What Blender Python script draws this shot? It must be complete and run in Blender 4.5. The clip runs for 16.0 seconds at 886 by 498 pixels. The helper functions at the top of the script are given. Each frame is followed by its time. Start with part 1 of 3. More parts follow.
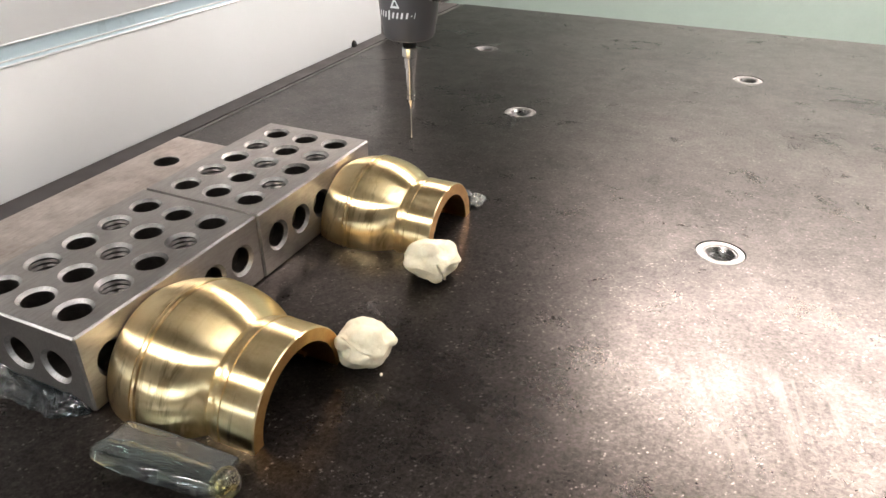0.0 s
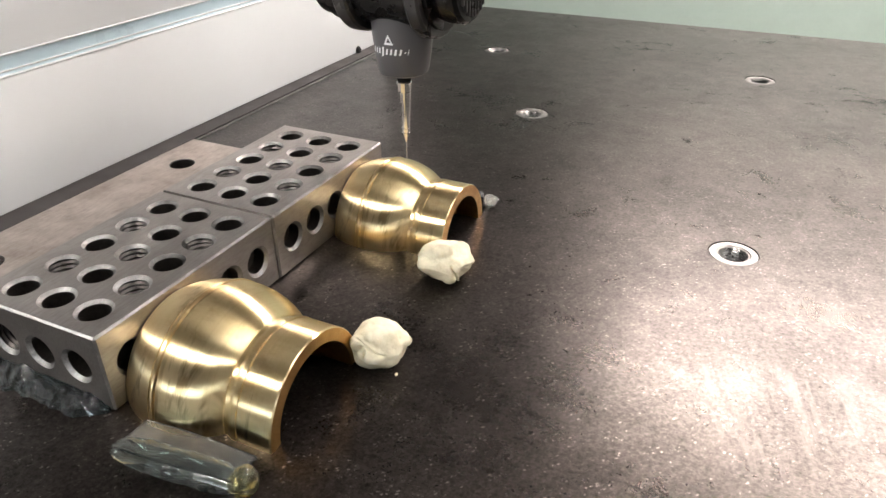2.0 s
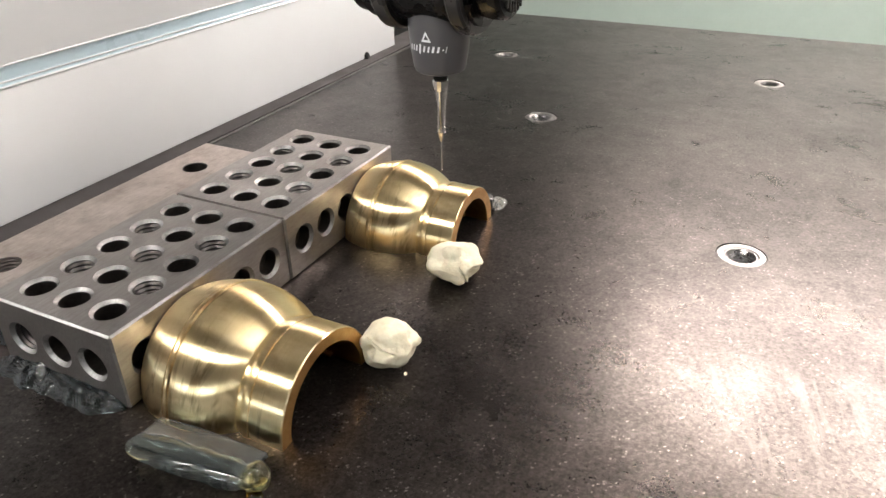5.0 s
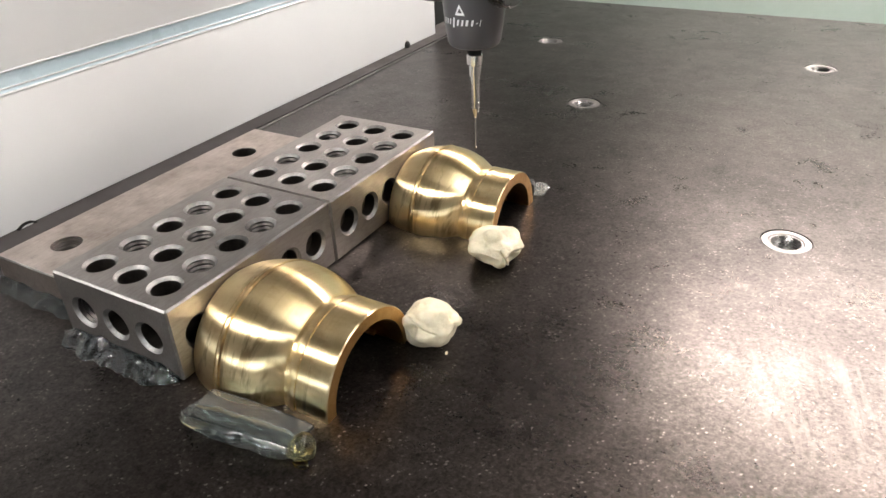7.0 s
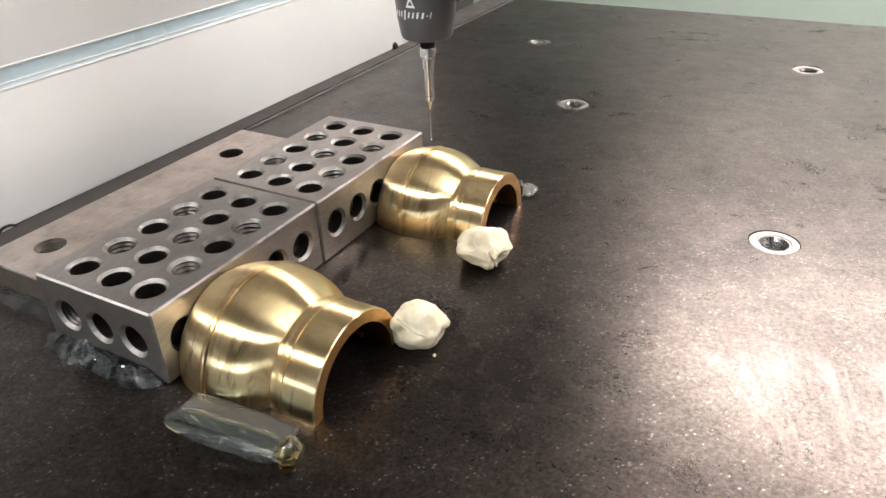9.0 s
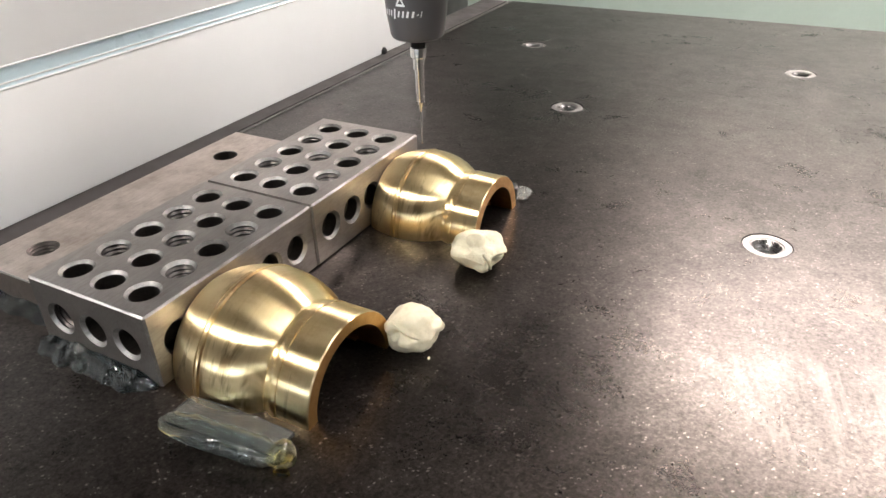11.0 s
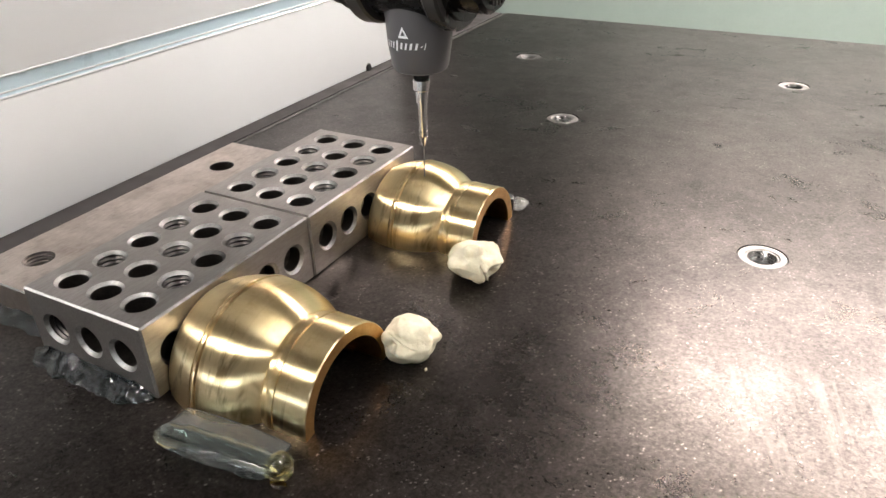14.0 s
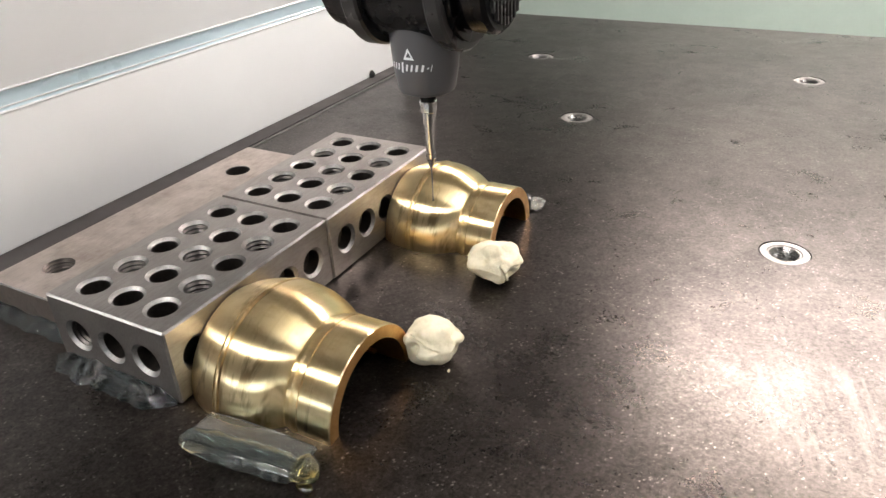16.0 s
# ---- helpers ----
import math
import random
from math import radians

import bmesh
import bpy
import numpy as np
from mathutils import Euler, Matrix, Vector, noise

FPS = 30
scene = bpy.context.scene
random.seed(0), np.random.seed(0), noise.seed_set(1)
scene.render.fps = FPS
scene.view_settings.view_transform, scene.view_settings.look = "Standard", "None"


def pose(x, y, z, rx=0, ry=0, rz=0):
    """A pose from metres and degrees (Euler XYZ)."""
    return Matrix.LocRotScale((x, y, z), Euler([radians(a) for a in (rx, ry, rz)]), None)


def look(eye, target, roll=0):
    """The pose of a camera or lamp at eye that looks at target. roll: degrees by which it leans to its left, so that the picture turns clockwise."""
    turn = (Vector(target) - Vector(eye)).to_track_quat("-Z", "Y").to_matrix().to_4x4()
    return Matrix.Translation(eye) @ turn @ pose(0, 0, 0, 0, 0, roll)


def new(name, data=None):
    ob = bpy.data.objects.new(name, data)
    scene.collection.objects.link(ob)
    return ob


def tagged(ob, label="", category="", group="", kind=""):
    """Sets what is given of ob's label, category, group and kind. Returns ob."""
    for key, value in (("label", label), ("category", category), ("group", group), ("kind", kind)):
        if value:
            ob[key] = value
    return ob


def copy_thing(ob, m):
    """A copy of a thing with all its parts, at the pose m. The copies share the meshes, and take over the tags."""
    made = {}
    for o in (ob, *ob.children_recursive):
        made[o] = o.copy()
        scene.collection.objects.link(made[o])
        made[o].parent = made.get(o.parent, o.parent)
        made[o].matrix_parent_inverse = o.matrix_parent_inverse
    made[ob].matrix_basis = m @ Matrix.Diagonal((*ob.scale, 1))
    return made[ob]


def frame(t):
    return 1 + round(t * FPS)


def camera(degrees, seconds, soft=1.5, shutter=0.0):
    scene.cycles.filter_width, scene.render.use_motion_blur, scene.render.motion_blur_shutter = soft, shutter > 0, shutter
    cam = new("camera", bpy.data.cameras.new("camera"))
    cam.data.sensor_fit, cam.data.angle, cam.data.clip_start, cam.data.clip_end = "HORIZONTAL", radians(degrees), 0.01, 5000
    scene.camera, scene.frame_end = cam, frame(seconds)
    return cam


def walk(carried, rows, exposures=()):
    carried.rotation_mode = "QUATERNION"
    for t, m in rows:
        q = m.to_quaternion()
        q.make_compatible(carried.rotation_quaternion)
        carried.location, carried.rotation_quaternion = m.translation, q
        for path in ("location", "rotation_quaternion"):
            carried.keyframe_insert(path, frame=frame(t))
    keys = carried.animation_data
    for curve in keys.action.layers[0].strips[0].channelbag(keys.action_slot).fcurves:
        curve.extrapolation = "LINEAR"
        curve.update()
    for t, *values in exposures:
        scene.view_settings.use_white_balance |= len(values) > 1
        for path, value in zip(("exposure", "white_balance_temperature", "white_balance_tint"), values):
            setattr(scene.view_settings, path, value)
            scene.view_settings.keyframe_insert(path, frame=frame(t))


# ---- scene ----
# ---------------------------------------------------------------- camera
cam = camera(63.68, 16.0)
PATH = [
    (0, (0.14836, -0.09414, 0.13926), (-0.21037, 0.69049, -0.36638), 0.16),
    (0.5, (0.14840, -0.09690, 0.14051), (-0.21069, 0.68462, -0.36966), 0.16),
    (1, (0.14847, -0.09686, 0.14017), (-0.22118, 0.68110, -0.36790), -0.23),
    (1.5, (0.14798, -0.09644, 0.13986), (-0.22280, 0.68246, -0.36595), -0.27),
    (2, (0.14780, -0.09607, 0.13996), (-0.22377, 0.68369, -0.36393), -0.37),
    (2.5, (0.14747, -0.09618, 0.13948), (-0.22389, 0.68640, -0.36018), -0.35),
    (3, (0.14757, -0.09616, 0.13965), (-0.22192, 0.68856, -0.35804), -0.21),
    (5.3, (0.15047, -0.09977, 0.14053), (-0.24387, 0.67246, -0.35763), -1.22),
    (5.5, (0.15133, -0.10112, 0.14093), (-0.25183, 0.66296, -0.36270), -1.58),
    (6, (0.15252, -0.10400, 0.14166), (-0.28234, 0.63678, -0.37034), -2.33),
    (6.5, (0.15196, -0.10301, 0.14081), (-0.28669, 0.63647, -0.36983), -2.46),
    (7, (0.15176, -0.10282, 0.14064), (-0.28274, 0.63979, -0.36901), -2.28),
    (7.5, (0.15191, -0.10295, 0.14075), (-0.27846, 0.64341, -0.36692), -2.07),
    (8, (0.15191, -0.10271, 0.14087), (-0.27447, 0.64614, -0.36651), -1.85),
    (8.5, (0.15186, -0.10213, 0.14045), (-0.27197, 0.64825, -0.36679), -1.88),
    (9, (0.15188, -0.10138, 0.14020), (-0.27117, 0.64810, -0.36902), -1.92),
    (11.5, (0.15169, -0.10141, 0.14067), (-0.26280, 0.65573, -0.36424), -1.49),
    (12, (0.15121, -0.10128, 0.14040), (-0.26164, 0.65859, -0.36174), -1.37),
    (12.5, (0.15140, -0.10108, 0.14042), (-0.25973, 0.66111, -0.35963), -1.21),
    (13, (0.15148, -0.10109, 0.14050), (-0.26002, 0.66356, -0.35547), -1.23),
    (13.5, (0.15161, -0.10118, 0.14076), (-0.26050, 0.66226, -0.35656), -1.33),
    (14, (0.15107, -0.10186, 0.14087), (-0.26165, 0.66291, -0.35389), -1.28),
    (14.5, (0.15118, -0.10352, 0.14147), (-0.26576, 0.65998, -0.35170), -1.14),
    (15, (0.15066, -0.10322, 0.14081), (-0.27298, 0.65555, -0.35396), -1.85),
    (15.5, (0.14895, -0.10364, 0.14016), (-0.27843, 0.65320, -0.35435), -2.42),
    (16, (0.14759, -0.10287, 0.13987), (-0.27767, 0.65733, -0.35131), -2.56),
]
walk(cam, [(t, look(e, g, r)) for t, e, g, r in PATH], [(0, 0.0), (16, 0.0)])

# ---------------------------------------------------------------- light
INCH = 0.0254
world = bpy.data.worlds.new("room_air")
world.use_nodes = True
world.node_tree.nodes["Background"].inputs["Color"].default_value = (0.80, 0.86, 0.84, 1)
world.node_tree.nodes["Background"].inputs["Strength"].default_value = 0.05
scene.world = world
scene.view_settings.exposure = 0.0
KEY_GLOW, FAR_GLOW, BACK_GLOW, SIDE_GLOW, FILL_GLOW = 106.0, 7.0, 62.0, 21.0, 14.0
SHINE_LO, SHINE_HI = 0.14, 0.69
ROUGH_LO, ROUGH_HI = 0.25, 0.37


# ---------------------------------------------------------------- materials
class Mat:
    """A node material with one Principled shader and short ways to feed it."""

    def __init__(self, name, color=(0.5, 0.5, 0.5), rough=0.5, metal=0.0, spec=0.5):
        self.m = bpy.data.materials.new(name)
        self.m.use_nodes = True
        self.t = self.m.node_tree
        self.b = self.t.nodes["Principled BSDF"]
        self.set("Base Color", (*color, 1))
        self.set("Roughness", rough)
        self.set("Metallic", metal)
        self.set("Specular IOR Level", spec)
        self.co = self.t.nodes.new("ShaderNodeTexCoord").outputs["Object"]

    def set(self, name, value):
        self.b.inputs[name].default_value = value
        return self

    def link(self, out, name):
        self.t.links.new(out, self.b.inputs[name])
        return self

    def stretch(self, sx, sy, sz):
        n = self.t.nodes.new("ShaderNodeMapping")
        n.inputs["Scale"].default_value = (sx, sy, sz)
        self.t.links.new(self.co, n.inputs["Vector"])
        return n.outputs["Vector"]

    def noise(self, scale, detail=4.0, rough=0.55, co=None, distort=0.0):
        n = self.t.nodes.new("ShaderNodeTexNoise")
        n.inputs["Scale"].default_value = scale
        n.inputs["Detail"].default_value = detail
        n.inputs["Roughness"].default_value = rough
        n.inputs["Distortion"].default_value = distort
        self.t.links.new(co or self.co, n.inputs["Vector"])
        return n.outputs["Fac"]

    def cells(self, scale, co=None, color=False):
        n = self.t.nodes.new("ShaderNodeTexVoronoi")
        n.inputs["Scale"].default_value = scale
        self.t.links.new(co or self.co, n.inputs["Vector"])
        return n.outputs["Color"] if color else n.outputs["Distance"]

    def ramp(self, fac, stops):
        n = self.t.nodes.new("ShaderNodeValToRGB")
        e = n.color_ramp.elements
        while len(e) < len(stops):
            e.new(0.5)
        for el, (p, c) in zip(e, stops):
            el.position = p
            el.color = (*c, 1) if len(c) == 3 else c
        self.t.links.new(fac, n.inputs["Fac"])
        return n.outputs["Color"]

    def grey(self, fac, a, va, b, vb):
        return self.ramp(fac, [(a, (va,) * 3), (b, (vb,) * 3)])

    def turned(self, deg, sx, sy):
        n = self.t.nodes.new("ShaderNodeMapping")
        n.inputs["Rotation"].default_value = (0, 0, radians(deg))
        m = self.t.nodes.new("ShaderNodeMapping")
        m.inputs["Scale"].default_value = (sx, sy, 1)
        self.t.links.new(self.co, n.inputs["Vector"])
        self.t.links.new(n.outputs["Vector"], m.inputs["Vector"])
        return m.outputs["Vector"]

    def near(self, x, y, full, none, ragged=0.0):
        """1 within full metres of a spot, 0 beyond none, with a ragged edge."""
        n = self.t.nodes.new("ShaderNodeVectorMath")
        n.operation = "DISTANCE"
        n.inputs[1].default_value = (x, y, 0)
        self.t.links.new(self.co, n.inputs[0])
        m = self.t.nodes.new("ShaderNodeMath")
        m.operation = "MULTIPLY_ADD"
        m.inputs[1].default_value = ragged
        self.t.links.new(self.noise(45, 8, 0.7, distort=0.4), m.inputs[0])
        self.t.links.new(n.outputs["Value"], m.inputs[2])
        return self.grey(m.outputs["Value"], full + ragged / 2, 1.0, none + ragged / 2, 0.0)

    def mix(self, fac, a, b, kind="MIX"):
        n = self.t.nodes.new("ShaderNodeMix")
        n.data_type, n.blend_type = "RGBA", kind
        for slot, v in ((0, fac), (6, a), (7, b)):
            if isinstance(v, (int, float)):
                n.inputs[slot].default_value = v if slot == 0 else (v, v, v, 1)
            elif isinstance(v, tuple):
                n.inputs[slot].default_value = (*v, 1)
            else:
                self.t.links.new(v, n.inputs[slot])
        return n.outputs[2]

    def bump(self, height, strength=0.2, distance=0.0002):
        n = self.t.nodes.new("ShaderNodeBump")
        n.inputs["Strength"].default_value = strength
        n.inputs["Distance"].default_value = distance
        self.t.links.new(height, n.inputs["Height"])
        self.t.links.new(n.outputs["Normal"], self.b.inputs["Normal"])
        return self

    def around(self, axis="X", amount=0.7):
        n = self.t.nodes.new("ShaderNodeTangent")
        n.direction_type, n.axis = "RADIAL", axis
        self.t.links.new(n.outputs["Tangent"], self.b.inputs["Tangent"])
        return self.set("Anisotropic", amount)


def granite_material():
    k = Mat("dark_granite", rough=0.3, spec=0.4)
    # mineral ground: dark mottles, fine grain, pale crystals
    cloud = k.noise(55, 9, 0.74, distort=0.3)
    mottle = k.ramp(cloud, [(0.38, (0.0006, 0.0005, 0.0004)), (0.64, (0.0075, 0.0062, 0.0055))])
    grain = k.ramp(k.noise(900, 4, 0.7), [(0.44, (0.0006, 0.0005, 0.0005)), (0.66, (0.011, 0.0092, 0.0085))])
    base = k.mix(0.45, mottle, grain)
    base = k.mix(k.grey(k.noise(560, 2, 0.5), 0.65, 0.0, 0.73, 0.7), base, (0.034, 0.029, 0.026))
    wander = k.mix(0.0040, k.co, k.noise(600, 4, 0.7), "ADD")
    flake = k.grey(k.cells(560, wander), 0.08, 1.0, 0.25, 0.0)
    few = k.grey(k.noise(150, 3, 0.6), 0.50, 0.0, 0.58, 1.0)
    crystals = k.mix(1.0, flake, few, "MULTIPLY")
    c = k.mix(crystals, base, (0.125, 0.113, 0.106))
    dust = k.grey(k.noise(70, 9, 0.80, distort=0.5), 0.52, 0.0, 0.74, 0.08)
    k.link(k.mix(dust, c, (0.12, 0.105, 0.095)), "Base Color")
    # polish: a dull film over most of the plate, wiped bright and dark in places
    film = k.noise(48, 9, 0.74, distort=0.4)
    smear = k.noise(9, 5, 0.62, k.stretch(0.8, 2.2, 1), distort=1.2)
    grit = k.noise(800, 3, 0.7)
    wear = k.mix(0.25, k.mix(0.4, film, smear), grit)
    rough = k.grey(wear, 0.38, ROUGH_LO, 0.62, ROUGH_HI)
    # one ragged patch, slightly smoother and with lower specular
    low_spec_patch = k.near(0.092, 0.050, 0.006, 0.045, 0.050)
    rough = k.mix(low_spec_patch, rough, k.mix(1.0, rough, 0.90, "MULTIPLY"))
    strokes = k.grey(k.noise(60, 5, 0.66, k.turned(-14, 3.6, 0.50), distort=0.5), 0.50, 0.0, 0.70, 0.62)
    rubbed = k.mix(1.0, k.near(0.168, 0.076, 0.012, 0.034, 0.030), strokes, "MULTIPLY")
    k.link(k.mix(rubbed, rough, (0.36, 0.36, 0.36)), "Roughness")
    shine = k.grey(k.mix(0.6, k.noise(75, 10, 0.82, distort=0.2), k.noise(650, 5, 0.85)), 0.37, SHINE_LO, 0.64, SHINE_HI)
    shine = k.mix(1.0, shine, k.grey(k.noise(17, 6, 0.72, distort=0.5), 0.36, 0.70, 0.62, 1.15), "MULTIPLY")
    chips = k.grey(k.cells(1100, k.mix(0.0008, k.co, k.noise(2000, 2), "ADD"), True), 0.2, 0.80, 0.9, 1.24)
    shine = k.mix(1.0, shine, chips, "MULTIPLY")
    shine = k.mix(low_spec_patch, shine, k.mix(1.0, shine, 0.80, "MULTIPLY"))
    shine = k.mix(rubbed, shine, (0.92, 0.92, 0.92))
    k.link(k.mix(crystals, shine, (1.0, 1.0, 1.0)), "Specular IOR Level")
    k.set("Specular Tint", (1.0, 0.85, 0.775, 1))
    return k.bump(k.mix(0.5, k.noise(1500, 2, 0.6), grit), 0.30, 0.00010).m


def steel_material(name, tint, dark, rough=0.30, stain=0.5):
    k = Mat(name, metal=1.0)
    fine = k.noise(420, 4, 0.7, k.stretch(5, 0.4, 2))
    big = k.noise(38, 7, 0.68)
    c = k.mix(k.grey(big, 0.38, 0.0, 0.68, stain), tint, dark)
    c = k.mix(k.grey(k.noise(170, 6, 0.75), 0.57, 0.0, 0.70, 0.8 * stain - 0.2), c, tuple(v * 0.6 for v in dark))
    c = k.mix(k.grey(fine, 0.35, 0.0, 0.7, 0.30), c, tuple(v * 0.55 for v in dark))
    k.link(c, "Base Color")
    k.link(k.grey(k.mix(0.5, fine, big), 0.34, rough - 0.08, 0.66, rough + 0.13), "Roughness")
    return k.bump(k.mix(0.5, fine, k.noise(900, 3, 0.7)), 0.25, 0.00008).m


def brass_material():
    k = Mat("turned_brass", metal=1.0, rough=0.3)
    rings = k.noise(900, 3, 0.65, k.stretch(1.6, 0.03, 0.03))
    fine = k.noise(2600, 2, 0.6, k.stretch(1.6, 0.012, 0.012))
    tarnish = k.noise(60, 4, 0.6)
    c = k.ramp(tarnish, [(0.34, (0.71, 0.55, 0.29)), (0.66, (0.84, 0.69, 0.42))])
    c = k.mix(k.grey(k.noise(90, 5, 0.7, k.stretch(0.5, 1, 1)), 0.54, 0.0, 0.70, 0.5), c, (0.50, 0.30, 0.13))
    lines = k.noise(420, 4, 0.75, k.stretch(2.2, 0.02, 0.02))
    c = k.mix(k.grey(lines, 0.52, 0.0, 0.74, 0.22), c, (0.42, 0.28, 0.12))
    # curved brown patches, dark reflections painted into the brass colour
    dark_reflection = k.mix(1.0, k.grey(k.noise(70, 4, 0.7, k.stretch(1.5, 0.35, 0.35), distort=0.8), 0.56, 0.0, 0.64, 1.0), k.grey(k.noise(40, 3), 0.46, 0.0, 0.58, 0.75), "MULTIPLY")
    c = k.mix(dark_reflection, c, (0.34, 0.22, 0.10))
    k.link(c, "Base Color")
    k.link(k.grey(k.mix(0.35, lines, rings), 0.36, 0.285, 0.66, 0.325), "Roughness")
    k.bump(k.mix(0.5, rings, fine), 0.012, 0.00003)
    k.set("Anisotropic Rotation", 0.25)
    return k.around("X", 1.0).m


def cut_brass_material():
    k = Mat("sawn_brass_face", metal=1.0)
    k.link(k.ramp(k.noise(300, 4, 0.6), [(0.3, (0.52, 0.29, 0.09)), (0.7, (0.64, 0.39, 0.14))]), "Base Color")
    k.link(k.grey(k.noise(900, 3), 0.3, 0.28, 0.7, 0.42), "Roughness")
    return k.m


def putty_material():
    k = Mat("cream_putty", rough=0.62, spec=0.35)
    k.link(k.ramp(k.noise(240, 5, 0.6), [(0.3, (0.51, 0.455, 0.325)), (0.7, (0.655, 0.60, 0.455))]), "Base Color")
    k.set("Subsurface Weight", 0.12).set("Subsurface Radius", (0.002, 0.0014, 0.0009)).set("Subsurface Scale", 0.4)
    return k.bump(k.mix(0.5, k.noise(700, 5, 0.65), k.noise(2200, 3, 0.6)), 0.5, 0.0004).m


def glue_material(name, color, rough, clear=1.0):
    k = Mat(name, color=color, rough=rough)
    k.set("Transmission Weight", clear).set("IOR", 1.48)
    k.link(k.grey(k.noise(180, 3), 0.35, rough * 0.6, 0.7, rough * 2.2), "Roughness")
    return k.bump(k.noise(160, 2, 0.5), 0.08, 0.0004).m


def paint_material(name, color, rough, speckle=0.03, grain=3000, spec=0.5):
    k = Mat(name, rough=rough, spec=spec)
    lo, hi = tuple(v * (1 - speckle) for v in color), tuple(min(1.0, v * (1 + speckle)) for v in color)
    k.link(k.ramp(k.noise(9, 4, 0.6), [(0.3, lo), (0.7, hi)]), "Base Color")
    k.link(k.grey(k.noise(60, 4), 0.3, rough * 0.85, 0.7, rough * 1.2), "Roughness")
    return k.bump(k.noise(grain, 2), 0.05, 0.00006).m


def cover_material():
    """Gloss-painted sheet metal, faintly wavy."""
    k = Mat("white_gloss_cover", rough=0.13)
    k.link(k.ramp(k.noise(11, 4, 0.6), [(0.3, (0.63, 0.65, 0.665)), (0.7, (0.66, 0.68, 0.695))]), "Base Color")
    k.link(k.grey(k.noise(40, 5), 0.3, 0.10, 0.7, 0.17), "Roughness")
    return k.bump(k.noise(13, 2, 0.4, distort=0.6), 0.10, 0.004).m


def glow_material(name, color, strength):
    k = Mat(name, color=color, rough=0.6)
    k.set("Emission Color", (*color, 1)).set("Emission Strength", strength)
    return k.m


GRANITE = granite_material()
STEEL = steel_material("ground_steel", (0.445, 0.42, 0.402), (0.26, 0.237, 0.218), 0.39)
PLATE_STEEL = steel_material("stained_steel", (0.64, 0.57, 0.525), (0.29, 0.235, 0.197), 0.36, 0.75)
EDGE_STEEL = steel_material("bright_chamfer_steel", (0.40, 0.39, 0.38), (0.09, 0.086, 0.082), 0.58, 1.0)
WORN_EDGE = steel_material("worn_bright_edge", (0.86, 0.85, 0.83), (0.45, 0.44, 0.42), 0.36, 0.7)
# Shade inside the holes is put into these two much darker steels.
SHADED_BORE = steel_material("shaded_bore_steel", (0.09, 0.08, 0.074), (0.04, 0.035, 0.031), 0.45, 0.8)
SHADED_THREAD = steel_material("shaded_thread_steel", (0.085, 0.078, 0.074), (0.04, 0.036, 0.033), 0.42, 0.6)
CHROME = steel_material("polished_steel", (0.50, 0.485, 0.46), (0.36, 0.345, 0.32), 0.17, 0.3)
STYLUS_STEEL = Mat("polished_stylus_steel", (0.74, 0.73, 0.71), 0.10, 1.0).m
WIRE_STEEL = Mat("grey_carbide", (0.30, 0.295, 0.29), 0.45, 1.0).m
INSERT_THREAD = steel_material("bright_insert_thread", (0.20, 0.195, 0.19), (0.10, 0.097, 0.094), 0.28, 0.5)
INSERT_STEEL = steel_material("turned_insert_steel", (0.25, 0.245, 0.238), (0.15, 0.146, 0.14), 0.42, 0.5)
BRASS = brass_material()
BRASS_CUT = cut_brass_material()
PUTTY = putty_material()
GLUE = glue_material("clear_glue", (0.50, 0.61, 0.63), 0.006, 0.985)
GLUE_FILM = Mat("clear_glue_film", (0.90, 0.94, 0.93), 0.01).set("Transmission Weight", 0.965).set("IOR", 1.46).m
GLUE_BAR = Mat("cloudy_glue_bar", (0.70, 0.79, 0.78), 0.012).set("Transmission Weight", 0.985).set("IOR", 1.48).m
GLUE_YELLOW = glue_material("yellow_glue", (0.90, 0.80, 0.42), 0.12)
GLUE_WHITE = Mat("crumpled_pale_glue", (0.80, 0.80, 0.77), 0.12).set("Transmission Weight", 0.80).set("IOR", 1.46).m
GLUE_AMBER = glue_material("amber_glue", (0.95, 0.62, 0.06), 0.06)
WHITE = cover_material()
BLUE = paint_material("pale_blue_trim", (0.47, 0.60, 0.67), 0.30, 0.02)
RAIL_GREY = paint_material("grey_edge_strip", (0.036, 0.033, 0.033), 0.65, 0.08, 3000, 0.25)
RIDGE_GREY = steel_material("grey_alloy_ridge", (0.16, 0.153, 0.147), (0.09, 0.086, 0.082), 0.42)
BLACK_GAP = paint_material("black_seal", (0.008, 0.008, 0.008), 0.7, 0.03, 3000, 0.2)
COLUMN_BLACK = paint_material("black_column", (0.02, 0.022, 0.022), 0.4)
GREEN_WALL = paint_material("pale_green_wall", (0.31, 0.392, 0.355), 0.7, 0.03, 400)
ROOM_WALL = paint_material("white_room_wall", (0.76, 0.74, 0.71), 0.8, 0.05, 300)
DARK_WALL = paint_material("dark_grey_wall", (0.16, 0.155, 0.15), 0.8, 0.05, 300)
CEILING = paint_material("ceiling_board", (0.15, 0.145, 0.14), 0.85, 0.03, 200)
FLOOR = paint_material("grey_floor", (0.12, 0.12, 0.115), 0.5, 0.06, 200)
HEAD_BLACK = paint_material("black_anodised", (0.0025, 0.0025, 0.003), 0.27, 0.05, 3000, 0.3)
HEAD_GREY = paint_material("grey_satin_plastic", (0.066, 0.064, 0.068), 0.40, 0.04)
RING_GREY = paint_material("dark_ring", (0.024, 0.023, 0.023), 0.28, 0.05)
PRINT = paint_material("pale_print", (0.70, 0.71, 0.73), 0.5, 0.01)
LAMP_KEY = glow_material("lamp_diffuser_front", (1.0, 0.872, 0.808), KEY_GLOW)
